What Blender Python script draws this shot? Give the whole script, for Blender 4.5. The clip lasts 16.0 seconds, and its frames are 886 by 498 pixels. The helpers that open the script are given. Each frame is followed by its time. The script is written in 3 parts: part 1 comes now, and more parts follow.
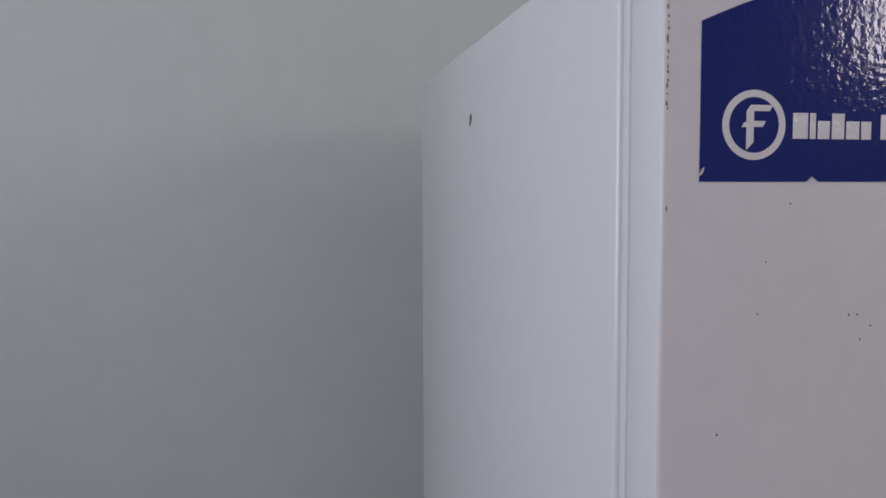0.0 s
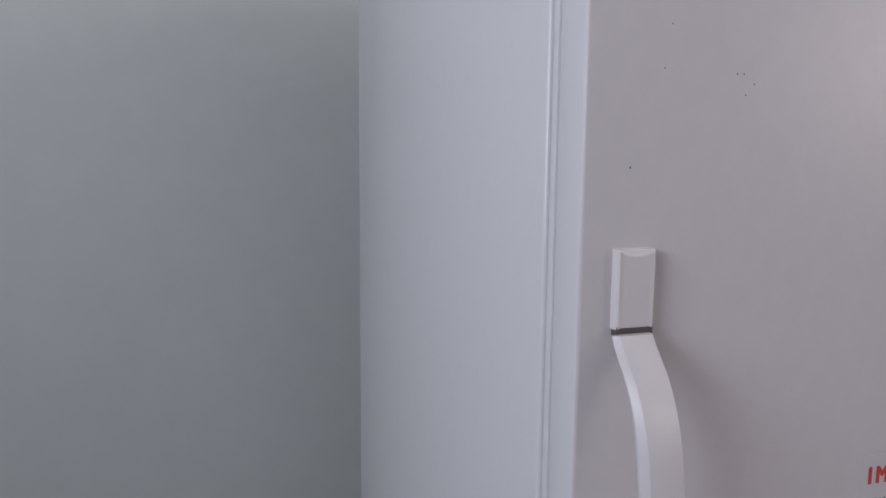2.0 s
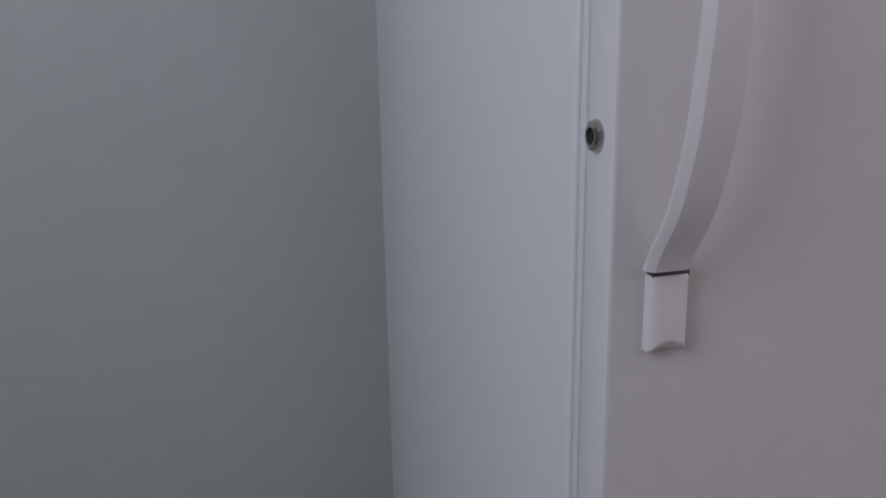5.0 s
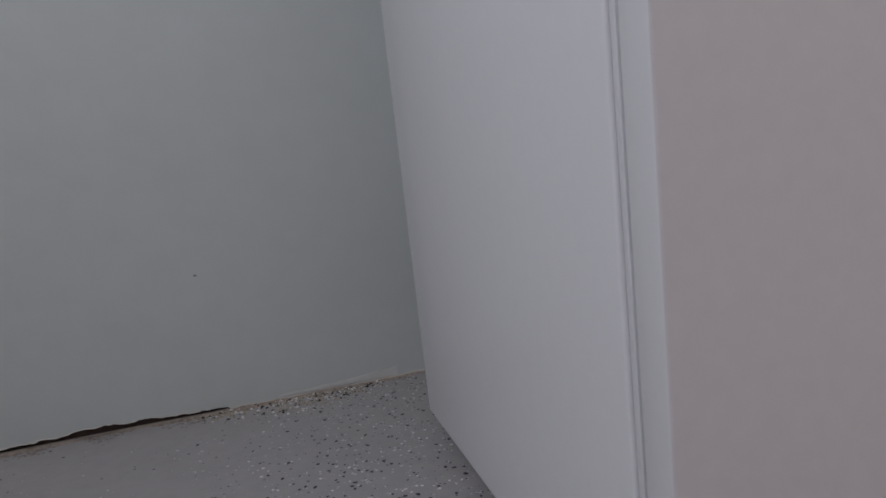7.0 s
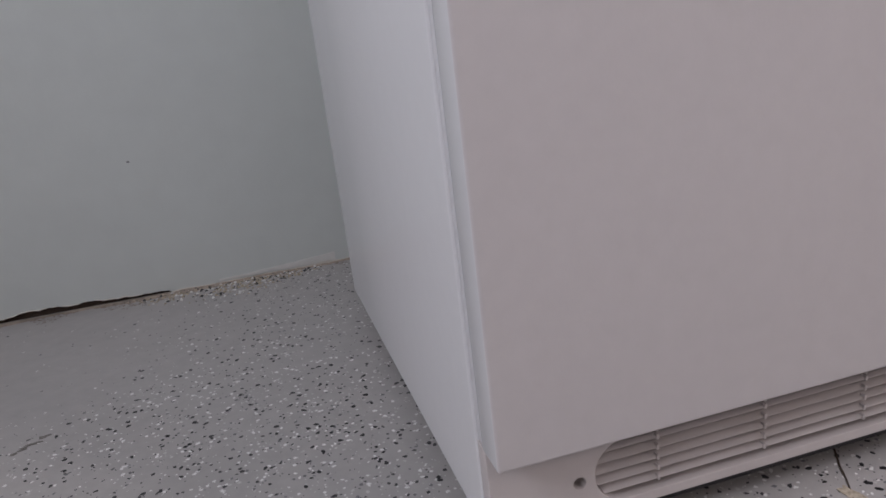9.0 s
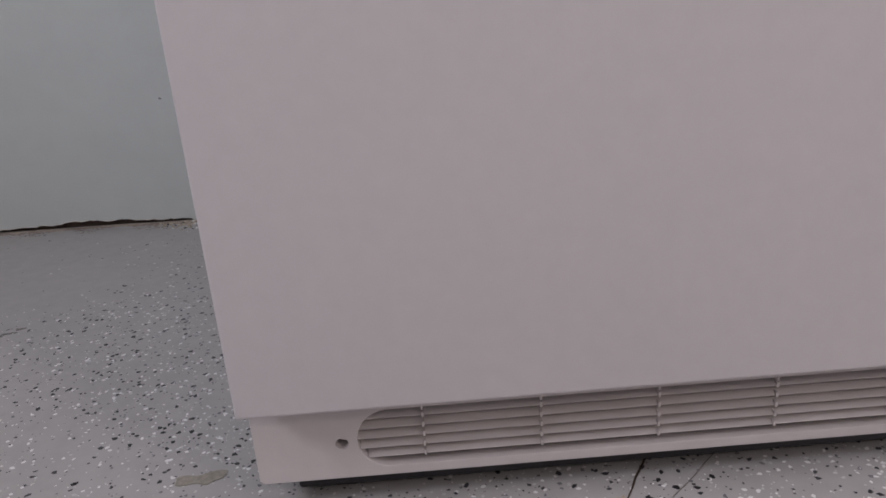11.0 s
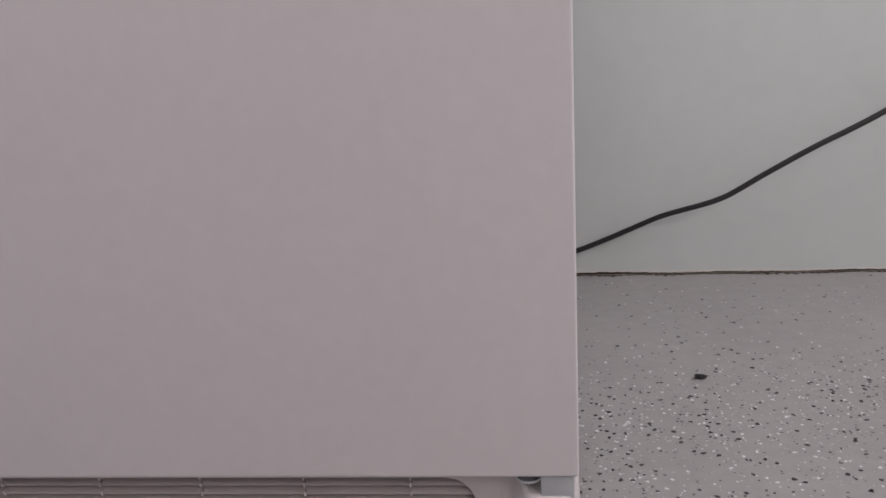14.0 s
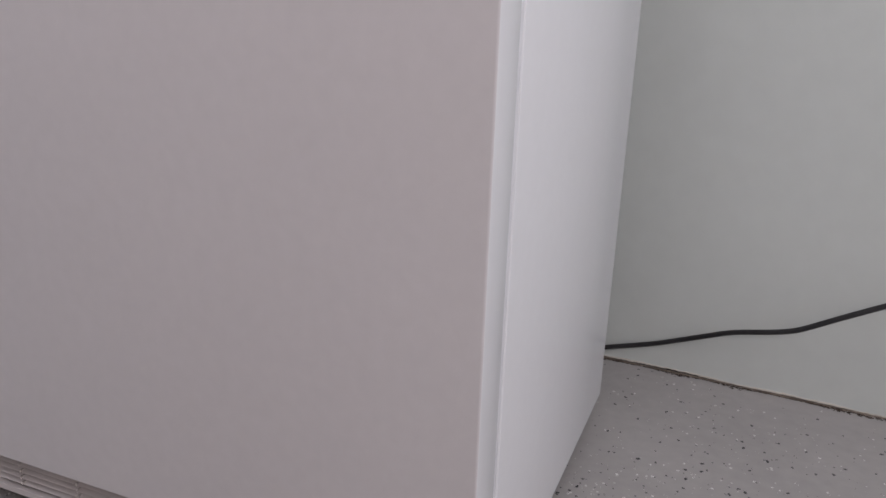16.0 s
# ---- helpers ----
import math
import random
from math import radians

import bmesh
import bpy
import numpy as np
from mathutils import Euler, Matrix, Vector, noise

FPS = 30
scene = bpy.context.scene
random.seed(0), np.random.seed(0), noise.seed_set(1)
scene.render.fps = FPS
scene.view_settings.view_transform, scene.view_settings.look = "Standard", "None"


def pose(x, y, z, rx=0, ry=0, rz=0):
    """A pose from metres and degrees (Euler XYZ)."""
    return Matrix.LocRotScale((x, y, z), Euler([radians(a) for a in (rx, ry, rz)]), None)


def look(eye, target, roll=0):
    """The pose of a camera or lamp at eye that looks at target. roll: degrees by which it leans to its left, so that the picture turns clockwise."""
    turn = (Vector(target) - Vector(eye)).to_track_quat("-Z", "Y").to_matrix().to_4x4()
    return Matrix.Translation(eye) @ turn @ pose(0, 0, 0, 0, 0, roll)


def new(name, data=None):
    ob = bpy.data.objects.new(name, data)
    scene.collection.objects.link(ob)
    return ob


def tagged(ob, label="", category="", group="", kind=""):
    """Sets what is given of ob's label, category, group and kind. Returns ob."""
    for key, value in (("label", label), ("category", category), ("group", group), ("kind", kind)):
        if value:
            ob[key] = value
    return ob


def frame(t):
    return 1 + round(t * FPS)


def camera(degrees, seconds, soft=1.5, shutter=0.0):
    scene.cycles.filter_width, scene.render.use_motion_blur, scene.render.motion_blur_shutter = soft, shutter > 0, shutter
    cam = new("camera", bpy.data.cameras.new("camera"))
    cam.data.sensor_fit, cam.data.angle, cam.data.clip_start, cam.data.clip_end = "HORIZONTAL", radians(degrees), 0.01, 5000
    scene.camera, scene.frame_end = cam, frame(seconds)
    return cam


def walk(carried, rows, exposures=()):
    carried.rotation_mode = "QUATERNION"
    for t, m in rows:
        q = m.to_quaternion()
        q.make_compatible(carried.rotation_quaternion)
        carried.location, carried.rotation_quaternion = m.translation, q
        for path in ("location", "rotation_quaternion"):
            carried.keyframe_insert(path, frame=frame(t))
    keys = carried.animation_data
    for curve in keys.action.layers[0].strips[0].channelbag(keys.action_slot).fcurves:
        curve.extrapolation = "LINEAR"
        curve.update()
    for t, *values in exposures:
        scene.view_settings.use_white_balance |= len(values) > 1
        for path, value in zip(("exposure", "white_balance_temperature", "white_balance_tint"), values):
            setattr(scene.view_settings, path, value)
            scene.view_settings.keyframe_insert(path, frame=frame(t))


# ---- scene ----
# ---- camera ----
cam = camera(58.0, 16.0, soft=1.6)
PATH = [
    (0, (-0.18, -0.357, 1.513), (0.219, 1.598, 1.383), -0.2),
    (0.5, (-0.197, -0.372, 1.487), (0.249, 1.571, 1.329), -0.3),
    (1, (-0.212, -0.402, 1.459), (0.216, 1.543, 1.271), -0.6),
    (1.5, (-0.219, -0.42, 1.428), (0.268, 1.509, 1.218), -0.6),
    (2, (-0.223, -0.43, 1.411), (0.376, 1.459, 1.135), 0.5),
    (2.5, (-0.233, -0.436, 1.386), (0.417, 1.423, 1.036), 1.4),
    (3, (-0.235, -0.433, 1.351), (0.417, 1.406, 0.911), 1.1),
    (3.5, (-0.24, -0.445, 1.292), (0.4, 1.384, 0.798), 0.5),
    (4, (-0.241, -0.429, 1.226), (0.356, 1.421, 0.755), -0.2),
    (4.5, (-0.272, -0.441, 1.16), (0.347, 1.406, 0.709), -0.9),
    (5, (-0.216, -0.405, 1.046), (0.312, 1.46, 0.556), -1.0),
    (5.2, (-0.208, -0.388, 0.993), (0.292, 1.496, 0.546), -1.6),
    (7.3, (-0.244, -0.412, 0.478), (0.293, 1.466, 0.049), -7.2),
    (7.5, (-0.236, -0.418, 0.477), (0.316, 1.445, 0.0), -7.5),
    (8, (-0.225, -0.436, 0.48), (0.393, 1.379, -0.088), -7.2),
    (8.2, (-0.211, -0.436, 0.474), (0.436, 1.362, -0.117), -7.0),
    (10.3, (0.046, -0.534, 0.459), (0.055, 1.334, -0.255), -5.9),
    (10.5, (0.083, -0.526, 0.459), (0.083, 1.338, -0.265), -5.4),
    (11, (0.17, -0.549, 0.466), (0.189, 1.314, -0.262), -4.4),
    (11.5, (0.261, -0.569, 0.475), (0.33, 1.288, -0.265), -4.4),
    (11.9, (0.324, -0.594, 0.461), (0.404, 1.3, -0.176), -4.3),
    (12, (0.348, -0.596, 0.467), (0.417, 1.301, -0.161), -4.5),
    (12.5, (0.438, -0.597, 0.483), (0.49, 1.294, -0.168), -4.0),
    (13, (0.56, -0.61, 0.474), (0.63, 1.287, -0.157), -3.7),
    (13.5, (0.656, -0.64, 0.49), (0.648, 1.263, -0.127), -4.3),
    (14, (0.774, -0.602, 0.517), (0.558, 1.295, -0.077), -3.8),
    (14.5, (0.842, -0.595, 0.489), (0.554, 1.288, -0.119), -2.3),
    (15, (0.944, -0.616, 0.521), (0.475, 1.222, -0.115), -1.4),
    (15.3, (0.998, -0.625, 0.58), (0.409, 1.172, -0.073), -0.7),
    (15.5, (1.005, -0.611, 0.612), (0.363, 1.164, -0.049), -0.0),
    (16, (1.011, -0.602, 0.73), (0.307, 1.147, 0.062), 1.7),
]
walk(cam, [(t, look(eye, target, roll)) for t, eye, target, roll in PATH],
     exposures=[(0.0, -0.60, 6400, 14.5), (3.0, -0.46, 6310, 13.5), (5.2, -0.62, 6300, 13), (7.3, 0.0, 6570, 13.3), (10.3, 0.32, 6670, 15), (13.0, 0.31, 6680, 15.2), (14.5, 0.17, 6670, 14.8), (16.0, 0.13, 6610, 13.5)])

# ---- room and freezer sizes, in metres ----
WALL_Y = 0.878            # painted wall behind the freezer, where x is 0.2
X0, X1 = -1.75, 3.0       # side walls
Y0, ZC = -2.6, 2.65       # wall behind the camera, ceiling
W, D = 0.81, 0.66         # freezer width, depth of its body from the door's face
TOP, DOOR_Z = 1.657, 0.1190

# ---- world and lamps ----
world = bpy.data.worlds.new("world")
scene.world = world
world.use_nodes = True
wn = world.node_tree.nodes
sky = wn.new("ShaderNodeTexSky")
sky.sky_type, sky.sun_disc, sky.sun_elevation, sky.sun_rotation = "NISHITA", False, radians(40), radians(200)
world.node_tree.links.new(sky.outputs[0], wn["Background"].inputs[0])
wn["Background"].inputs[1].default_value = 0.1


def area_lamp(name, m, sx, sy, power, colour):
    data = bpy.data.lights.new(name, "AREA")
    data.shape, data.size, data.size_y, data.energy, data.color = "RECTANGLE", sx, sy, power, colour
    ob = new(name, data)
    ob.matrix_world = m
    return ob


# daylight in the three window openings, and an added unseen ceiling fill lamp
area_lamp("window_light_west", look((X0 + 0.02, -0.8, 2.0), (X0 + 1, -0.8, 2.0)), 1.1, 0.9, 35, (0.865, 0.905, 1.0))
area_lamp("window_light_east", look((X1 - 0.02, -0.5, 1.65), (X1 - 1, -0.5, 1.65)), 1.2, 1.1, 25, (0.89, 0.915, 1.0))
area_lamp("window_light_south", look((2.6, Y0 + 0.02, 2.325), (2.6, Y0 + 1, 2.325)), 0.7, 0.55, 24, (1.0, 0.92, 0.89))
area_lamp("ceiling_fill_lamp", look((1.2, -0.9, ZC - 0.06), (1.2, -0.9, 0)), 1.3, 0.9, 7, (1.0, 0.92, 0.90))


# ---- materials ----
def material(name, base, rough=0.5, metal=0.0, var=0.06, scale=3.0, fine=60.0, bump=0.0, bump_scale=200.0, dirt=None, dirt_amt=0.0, dirt_scale=6.0, coat=0.0, wave=0.0):
    m = bpy.data.materials.new(name)
    m.use_nodes = True
    nt = m.node_tree
    n, li = nt.nodes, nt.links
    bsdf = n["Principled BSDF"]
    bsdf.inputs["Metallic"].default_value = metal
    bsdf.inputs["Coat Weight"].default_value = coat
    geo = n.new("ShaderNodeTexCoord")
    big = n.new("ShaderNodeTexNoise")
    big.inputs["Scale"].default_value, big.inputs["Detail"].default_value = scale, 4
    small = n.new("ShaderNodeTexNoise")
    small.inputs["Scale"].default_value, small.inputs["Detail"].default_value = fine, 3
    for t in (big, small):
        li.new(geo.outputs["Object"], t.inputs["Vector"])
    both = n.new("ShaderNodeMath")
    both.operation = "ADD"
    li.new(big.outputs["Fac"], both.inputs[0])
    li.new(small.outputs["Fac"], both.inputs[1])
    ramp = n.new("ShaderNodeMapRange")
    ramp.inputs["From Min"].default_value, ramp.inputs["From Max"].default_value = 0.7, 1.3
    li.new(both.outputs[0], ramp.inputs["Value"])
    mix = n.new("ShaderNodeMix")
    mix.data_type = "RGBA"
    mix.inputs[6].default_value = (*[c * (1 - var) for c in base], 1)
    mix.inputs[7].default_value = (*[min(1, c * (1 + var)) for c in base], 1)
    li.new(ramp.outputs[0], mix.inputs["Factor"])
    out = mix.outputs[2]
    if dirt:
        spots = n.new("ShaderNodeTexNoise")
        spots.inputs["Scale"].default_value, spots.inputs["Detail"].default_value = dirt_scale, 6
        li.new(geo.outputs["Object"], spots.inputs["Vector"])
        cut = n.new("ShaderNodeMapRange")
        cut.inputs["From Min"].default_value, cut.inputs["From Max"].default_value = 0.55, 0.8
        cut.inputs["To Max"].default_value = dirt_amt
        li.new(spots.outputs["Fac"], cut.inputs["Value"])
        mix2 = n.new("ShaderNodeMix")
        mix2.data_type = "RGBA"
        mix2.inputs[7].default_value = (*dirt, 1)
        li.new(cut.outputs[0], mix2.inputs["Factor"])
        li.new(out, mix2.inputs[6])
        out = mix2.outputs[2]
    li.new(out, bsdf.inputs["Base Color"])
    rr = n.new("ShaderNodeMapRange")
    rr.inputs["To Min"].default_value, rr.inputs["To Max"].default_value = rough * 0.9, min(1, rough * 1.1)
    li.new(big.outputs["Fac"], rr.inputs["Value"])
    li.new(rr.outputs[0], bsdf.inputs["Roughness"])
    if bump:
        relief = n.new("ShaderNodeTexNoise")
        relief.inputs["Scale"].default_value, relief.inputs["Detail"].default_value = bump_scale, 2
        li.new(geo.outputs["Object"], relief.inputs["Vector"])
        b = n.new("ShaderNodeBump")
        b.inputs["Strength"].default_value, b.inputs["Distance"].default_value = bump, 0.001
        li.new(relief.outputs["Fac"], b.inputs["Height"])
        li.new(b.outputs[0], bsdf.inputs["Normal"])
        if wave:
            swell = n.new("ShaderNodeTexNoise")
            swell.inputs["Scale"].default_value, swell.inputs["Detail"].default_value = 4.5, 2
            li.new(geo.outputs["Object"], swell.inputs["Vector"])
            b2 = n.new("ShaderNodeBump")
            b2.inputs["Strength"].default_value, b2.inputs["Distance"].default_value = wave, 0.02
            li.new(swell.outputs["Fac"], b2.inputs["Height"])
            li.new(b.outputs[0], b2.inputs["Normal"])
            li.new(b2.outputs[0], bsdf.inputs["Normal"])
    return m


# door face set darker than the cabinet's white to stand in for dimmer light
M_DOOR_SHADED = material("textured_enamel_shaded", (0.615, 0.583, 0.588), 0.34, var=0.024, scale=2, bump=0.07, bump_scale=260, dirt=(0.5, 0.46, 0.43), dirt_amt=0.05)
M_BODY = material("smooth_white_enamel", (0.71, 0.71, 0.725), 0.25, var=0.012, scale=2, bump=0.04, bump_scale=300)
M_PLASTIC = material("white_plastic", (0.70, 0.665, 0.67), 0.35, var=0.012, scale=8)
M_KICK = material("grey_white_plastic", (0.585, 0.54, 0.532), 0.42, var=0.03, scale=10, dirt=(0.40, 0.33, 0.30), dirt_amt=0.18, dirt_scale=14)
M_CAP = material("glossy_white_plastic", (0.70, 0.665, 0.67), 0.22, var=0.012, scale=8)
M_GASKET = material("white_vinyl", (0.70, 0.70, 0.72), 0.5, var=0.02)
M_STEEL = material("zinc_plated_steel", (0.62, 0.65, 0.66), 0.33, metal=0.9, var=0.06, scale=40)
M_CHROME = material("nickel", (0.55, 0.53, 0.51), 0.11, metal=1.0, var=0.03)
M_BLACK = material("black_rubber", (0.018, 0.017, 0.019), 0.45, var=0.15, scale=30)
# near-black for the painted shade in the grille and keyhole, and for the crumb
M_DARK = material("shade_and_crumb_black", (0.012, 0.011, 0.011), 0.7, var=0.2)
M_BLUE = material("blue_vinyl", (0.008, 0.018, 0.150), 0.09, var=0.05, scale=20, bump=0.17, bump_scale=230)
M_PRINT = material("white_print", (0.66, 0.63, 0.64), 0.3, var=0.02, bump=0.5, bump_scale=230)
M_LABEL = material("white_paper_label", (0.62, 0.60, 0.61), 0.35, var=0.01)
M_RED = material("red_print", (0.62, 0.06, 0.05), 0.4, var=0.03)
M_INK = material("black_print", (0.085, 0.08, 0.085), 0.4, var=0.05)
M_WALL = material("wall_paint", (0.550, 0.581, 0.561), 0.55, var=0.025, scale=1.6, fine=25, bump=0.15, bump_scale=120, dirt=(0.45, 0.46, 0.455), dirt_amt=0.12, dirt_scale=2.2, wave=0.2)
# dark beige for the unseen walls, set to cut and warm bounced light
M_ROOM = material("beige_wall_paint", (0.37, 0.345, 0.335), 0.7, var=0.03, bump=0.15)
M_SEAM = material("shadowed_seam", (0.10, 0.085, 0.085), 0.7, var=0.1)
M_CEIL = material("ceiling_paint", (0.52, 0.50, 0.49), 0.8, var=0.03, bump=0.2)
M_FLOOR = material("grey_epoxy_floor", (0.356, 0.342, 0.335), 0.42, var=0.07, scale=5, fine=45, bump=0.25, bump_scale=90, dirt=(0.28, 0.265, 0.25), dirt_amt=0.35, dirt_scale=3.5)
M_FLAKE_W = material("white_flake", (0.67, 0.67, 0.66), 0.4, var=0.05)
M_FLAKE_B = material("black_flake", (0.022, 0.022, 0.025), 0.4, var=0.3)
M_FLAKE_G = material("grey_flake", (0.15, 0.15, 0.16), 0.4, var=0.3)
M_FLAKE_P = material("pale_flake", (0.47, 0.465, 0.455), 0.4, var=0.12, scale=90)
M_DIRT_GAP = material("brown_dirt_and_gap", (0.045, 0.030, 0.022), 0.9, var=0.4, scale=60, fine=300)
M_CAULK = material("stained_caulk", (0.35, 0.295, 0.245), 0.8, var=0.30, scale=25, fine=160, dirt=(0.10, 0.06, 0.035), dirt_amt=0.8, dirt_scale=40)
M_STAIN = material("tan_stain", (0.27, 0.245, 0.205), 0.6, var=0.18, scale=60, fine=240)
M_SCUFF = material("brown_scuff", (0.19, 0.178, 0.165), 0.6, var=0.3, scale=90, fine=300)
M_GRAVEL = material("tan_grit", (0.40, 0.345, 0.27), 0.85, var=0.35, scale=120, fine=400)
M_DUST = material("brown_dust", (0.255, 0.215, 0.185), 0.85, var=0.2, scale=80, fine=300)
M_FLAP = material("lifted_white_paint", (0.64, 0.635, 0.61), 0.6, var=0.05, scale=40)
M_CHIP = material("peeled_paint", (0.58, 0.545, 0.49), 0.7, var=0.06, scale=40)


# ---- mesh helpers ----
def mesh_object(name, bm, mat, smooth=True):
    me = bpy.data.meshes.new(name)
    bm.to_mesh(me)
    bm.free()
    me.materials.append(mat)
    if smooth:
        for p in me.polygons:
            p.use_smooth = True
        me.set_sharp_from_angle(angle=radians(32))
    return new(name, me)


def under(ob, parent):
    ob.parent = parent
    bpy.context.view_layer.update()
    ob.matrix_parent_inverse = parent.matrix_world.inverted()
    return ob


def part(name, bm, mat, parent, label="", smooth=True):
    return tagged(under(mesh_object(name, bm, mat, smooth), parent), label)


def box(x0, x1, y0, y1, z0, z1, bevel=0.0, seg=2):
    bm = bmesh.new()
    bmesh.ops.create_cube(bm, size=1)
    for v in bm.verts:
        v.co = ((x0 + x1) / 2 + v.co.x * (x1 - x0), (y0 + y1) / 2 + v.co.y * (y1 - y0), (z0 + z1) / 2 + v.co.z * (z1 - z0))
    if bevel:
        bmesh.ops.bevel(bm, geom=list(bm.edges), offset=bevel, segments=seg, profile=0.5, affect="EDGES")
    return bm


def merge(*bms):
    out = bmesh.new()
    for b in bms:
        me = bpy.data.meshes.new("tmp")
        b.to_mesh(me)
        b.free()
        out.from_mesh(me)
        bpy.data.meshes.remove(me)
    return out


def prism(loop, axis, a, b, bevel=0.0):
    """A flat outline given as pairs, drawn out along an axis from a to b."""
    bm = bmesh.new()

    def place(p, q, h):
        return {"x": (h, p, q), "y": (p, h, q), "z": (p, q, h)}[axis]
    lo = [bm.verts.new(place(p, q, a)) for p, q in loop]
    hi = [bm.verts.new(place(p, q, b)) for p, q in loop]
    bm.faces.new(lo)
    bm.faces.new(hi[::-1])
    for i in range(len(loop)):
        k = (i + 1) % len(loop)
        bm.faces.new((lo[i], hi[i], hi[k], lo[k]))
    bmesh.ops.recalc_face_normals(bm, faces=bm.faces)
    if bevel:
        bmesh.ops.bevel(bm, geom=list(bm.edges), offset=bevel, segments=2, profile=0.5, affect="EDGES")
    return bm


def curve_to_bm(ob):
    dg = bpy.context.evaluated_depsgraph_get()
    me = bpy.data.meshes.new_from_object(ob.evaluated_get(dg))
    bm = bmesh.new()
    bm.from_mesh(me)
    data = ob.data
    bpy.data.objects.remove(ob)
    bpy.data.curves.remove(data)
    bpy.data.meshes.remove(me)
    return bm


def plate_with_holes(loops, y, depth, bevel):
    """A plate facing -y, its outline the first loop of (x, z), the others cut through it."""
    cu = bpy.data.curves.new("plate", "CURVE")
    cu.dimensions, cu.fill_mode, cu.extrude, cu.bevel_depth, cu.bevel_resolution = "2D", "BOTH", depth / 2, bevel, 1
    for loop in loops:
        sp = cu.splines.new("POLY")
        sp.points.add(len(loop) - 1)
        for p, (x, z) in zip(sp.points, loop):
            p.co = (x, z, 0, 1)
        sp.use_cyclic_u = True
    ob = new("plate", cu)
    bm = curve_to_bm(ob)
    for v in bm.verts:
        v.co = (v.co.x, y + depth / 2 - v.co.z, v.co.y)
    return bm


def lettering(text, size, x, z, y, squeeze=1.0, spacing=1.0, bold=0.0):
    """Raised print facing -y, its lower left corner at (x, z)."""
    cu = bpy.data.curves.new("text", "FONT")
    cu.body, cu.size, cu.extrude, cu.offset, cu.space_character = text, size, 0.00015, bold, spacing
    ob = new("text", cu)
    bm = curve_to_bm(ob)
    for v in bm.verts:
        v.co = (x + v.co.x * squeeze, y - v.co.z, z + v.co.y)
    return bm


def circle(cx, cz, r, n=24):
    return [(cx + r * math.cos(2 * math.pi * i / n), cz + r * math.sin(2 * math.pi * i / n)) for i in range(n)]


def rounded(x0, x1, z0, z1, r, n=10):
    out = []
    for cx, cz, a in ((x1 - r, z1 - r, 0), (x0 + r, z1 - r, 90), (x0 + r, z0 + r, 180), (x1 - r, z0 + r, 270)):
        for i in range(n + 1):
            b = radians(a + 90 * i / n)
            out.append((cx + r * math.cos(b), cz + r * math.sin(b)))
    return out


def blob(cx, cy, z, rx, ry, seed, n=22, thick=0.0004, rough=0.25):
    """A thin flat patch with an uneven outline, lying on the floor."""
    r = random.Random(seed)
    ph = [r.uniform(0, 6.28) for _ in range(5)]
    loop = []
    for i in range(n):
        a = 2 * math.pi * i / n
        k = 1 + rough * sum(math.sin((j + 2) * a + ph[j]) / (j + 1.5) for j in range(5)) + r.uniform(-0.06, 0.06)
        loop.append((cx + rx * k * math.cos(a), cy + ry * k * math.sin(a)))
    return prism(loop, "z", z, z + thick)


def lean(bm):
    """The wall is not quite parallel to the freezer: it comes nearer on the hinge side."""
    for v in bm.verts:
        v.co.y -= 0.038 * (v.co.x - 0.2)
    return bm


# ---- floor, walls, ceiling ----
T = 0.12
floor = tagged(mesh_object("floor", box(X0 - T, X1 + T, Y0 - T, WALL_Y + 0.3, -0.1, 0), M_FLOOR),
               "grey painted concrete floor scattered with black and white paint flakes", "floor", kind="structure")
tagged(mesh_object("ceiling", box(X0 - T, X1 + T, Y0 - T, WALL_Y + 0.3, ZC, ZC + 0.1), M_CEIL), "plain white painted ceiling", "ceiling", kind="structure")


def wall_edge(x):
    """Height of the broken lower edge of the wall's paint and plaster."""
    base = 0.0045 + 0.0012 * math.sin(x * 23) + 0.0010 * math.sin(x * 61 + 1)
    if -0.76 < x < -0.28:
        k = min(1, (x + 0.76) / 0.06, (-0.28 - x) / 0.05)
        base += k * (0.0035 + 0.0035 * math.exp(-((x + 0.47) / 0.11) ** 2) + 0.0030 * noise.noise((x * 31, 4.2, 0)) + 0.0018 * noise.noise((x * 75, 8.2, 0)))
    elif -0.28 <= x < 0.1:
        base = 0.0012
    elif x > 0.75:
        base = 0.0040 + 0.0008 * math.sin(x * 29) + 0.0018 * math.exp(-((x - 0.88) / 0.14) ** 2)
    return max(0.001, base + 0.0011 * (noise.noise((x * 90, 0.3, 0)) + 0.8 * noise.noise((x * 230, 1.7, 0))))


def north_wall():
    """Plaster slab that ends just over the floor in a broken edge."""
    bm = bmesh.new()
    xs = [X0 - T + 0.02] + [-1.4 + 0.004 * i for i in range(901)] + [X1 + T - 0.02]
    cols = []
    for x in xs:
        e = wall_edge(x)
        cols.append([bm.verts.new(p) for p in ((x, WALL_Y + 0.02, e), (x, WALL_Y, e), (x, WALL_Y, 0.06), (x, WALL_Y, ZC))])
    for a, b in zip(cols, cols[1:]):
        for i in range(3):
            bm.faces.new((a[i], b[i], b[i + 1], a[i + 1]))
    bmesh.ops.recalc_face_normals(bm, faces=bm.faces)
    back = box(X0 - T, X1 + T, WALL_Y + 0.02, WALL_Y + 0.14, 0, ZC)
    return lean(merge(bm, back))


wall = tagged(mesh_object("wall_north", north_wall(), M_WALL), "pale grey-green painted wall with a cracked lower edge", "wall", kind="structure")
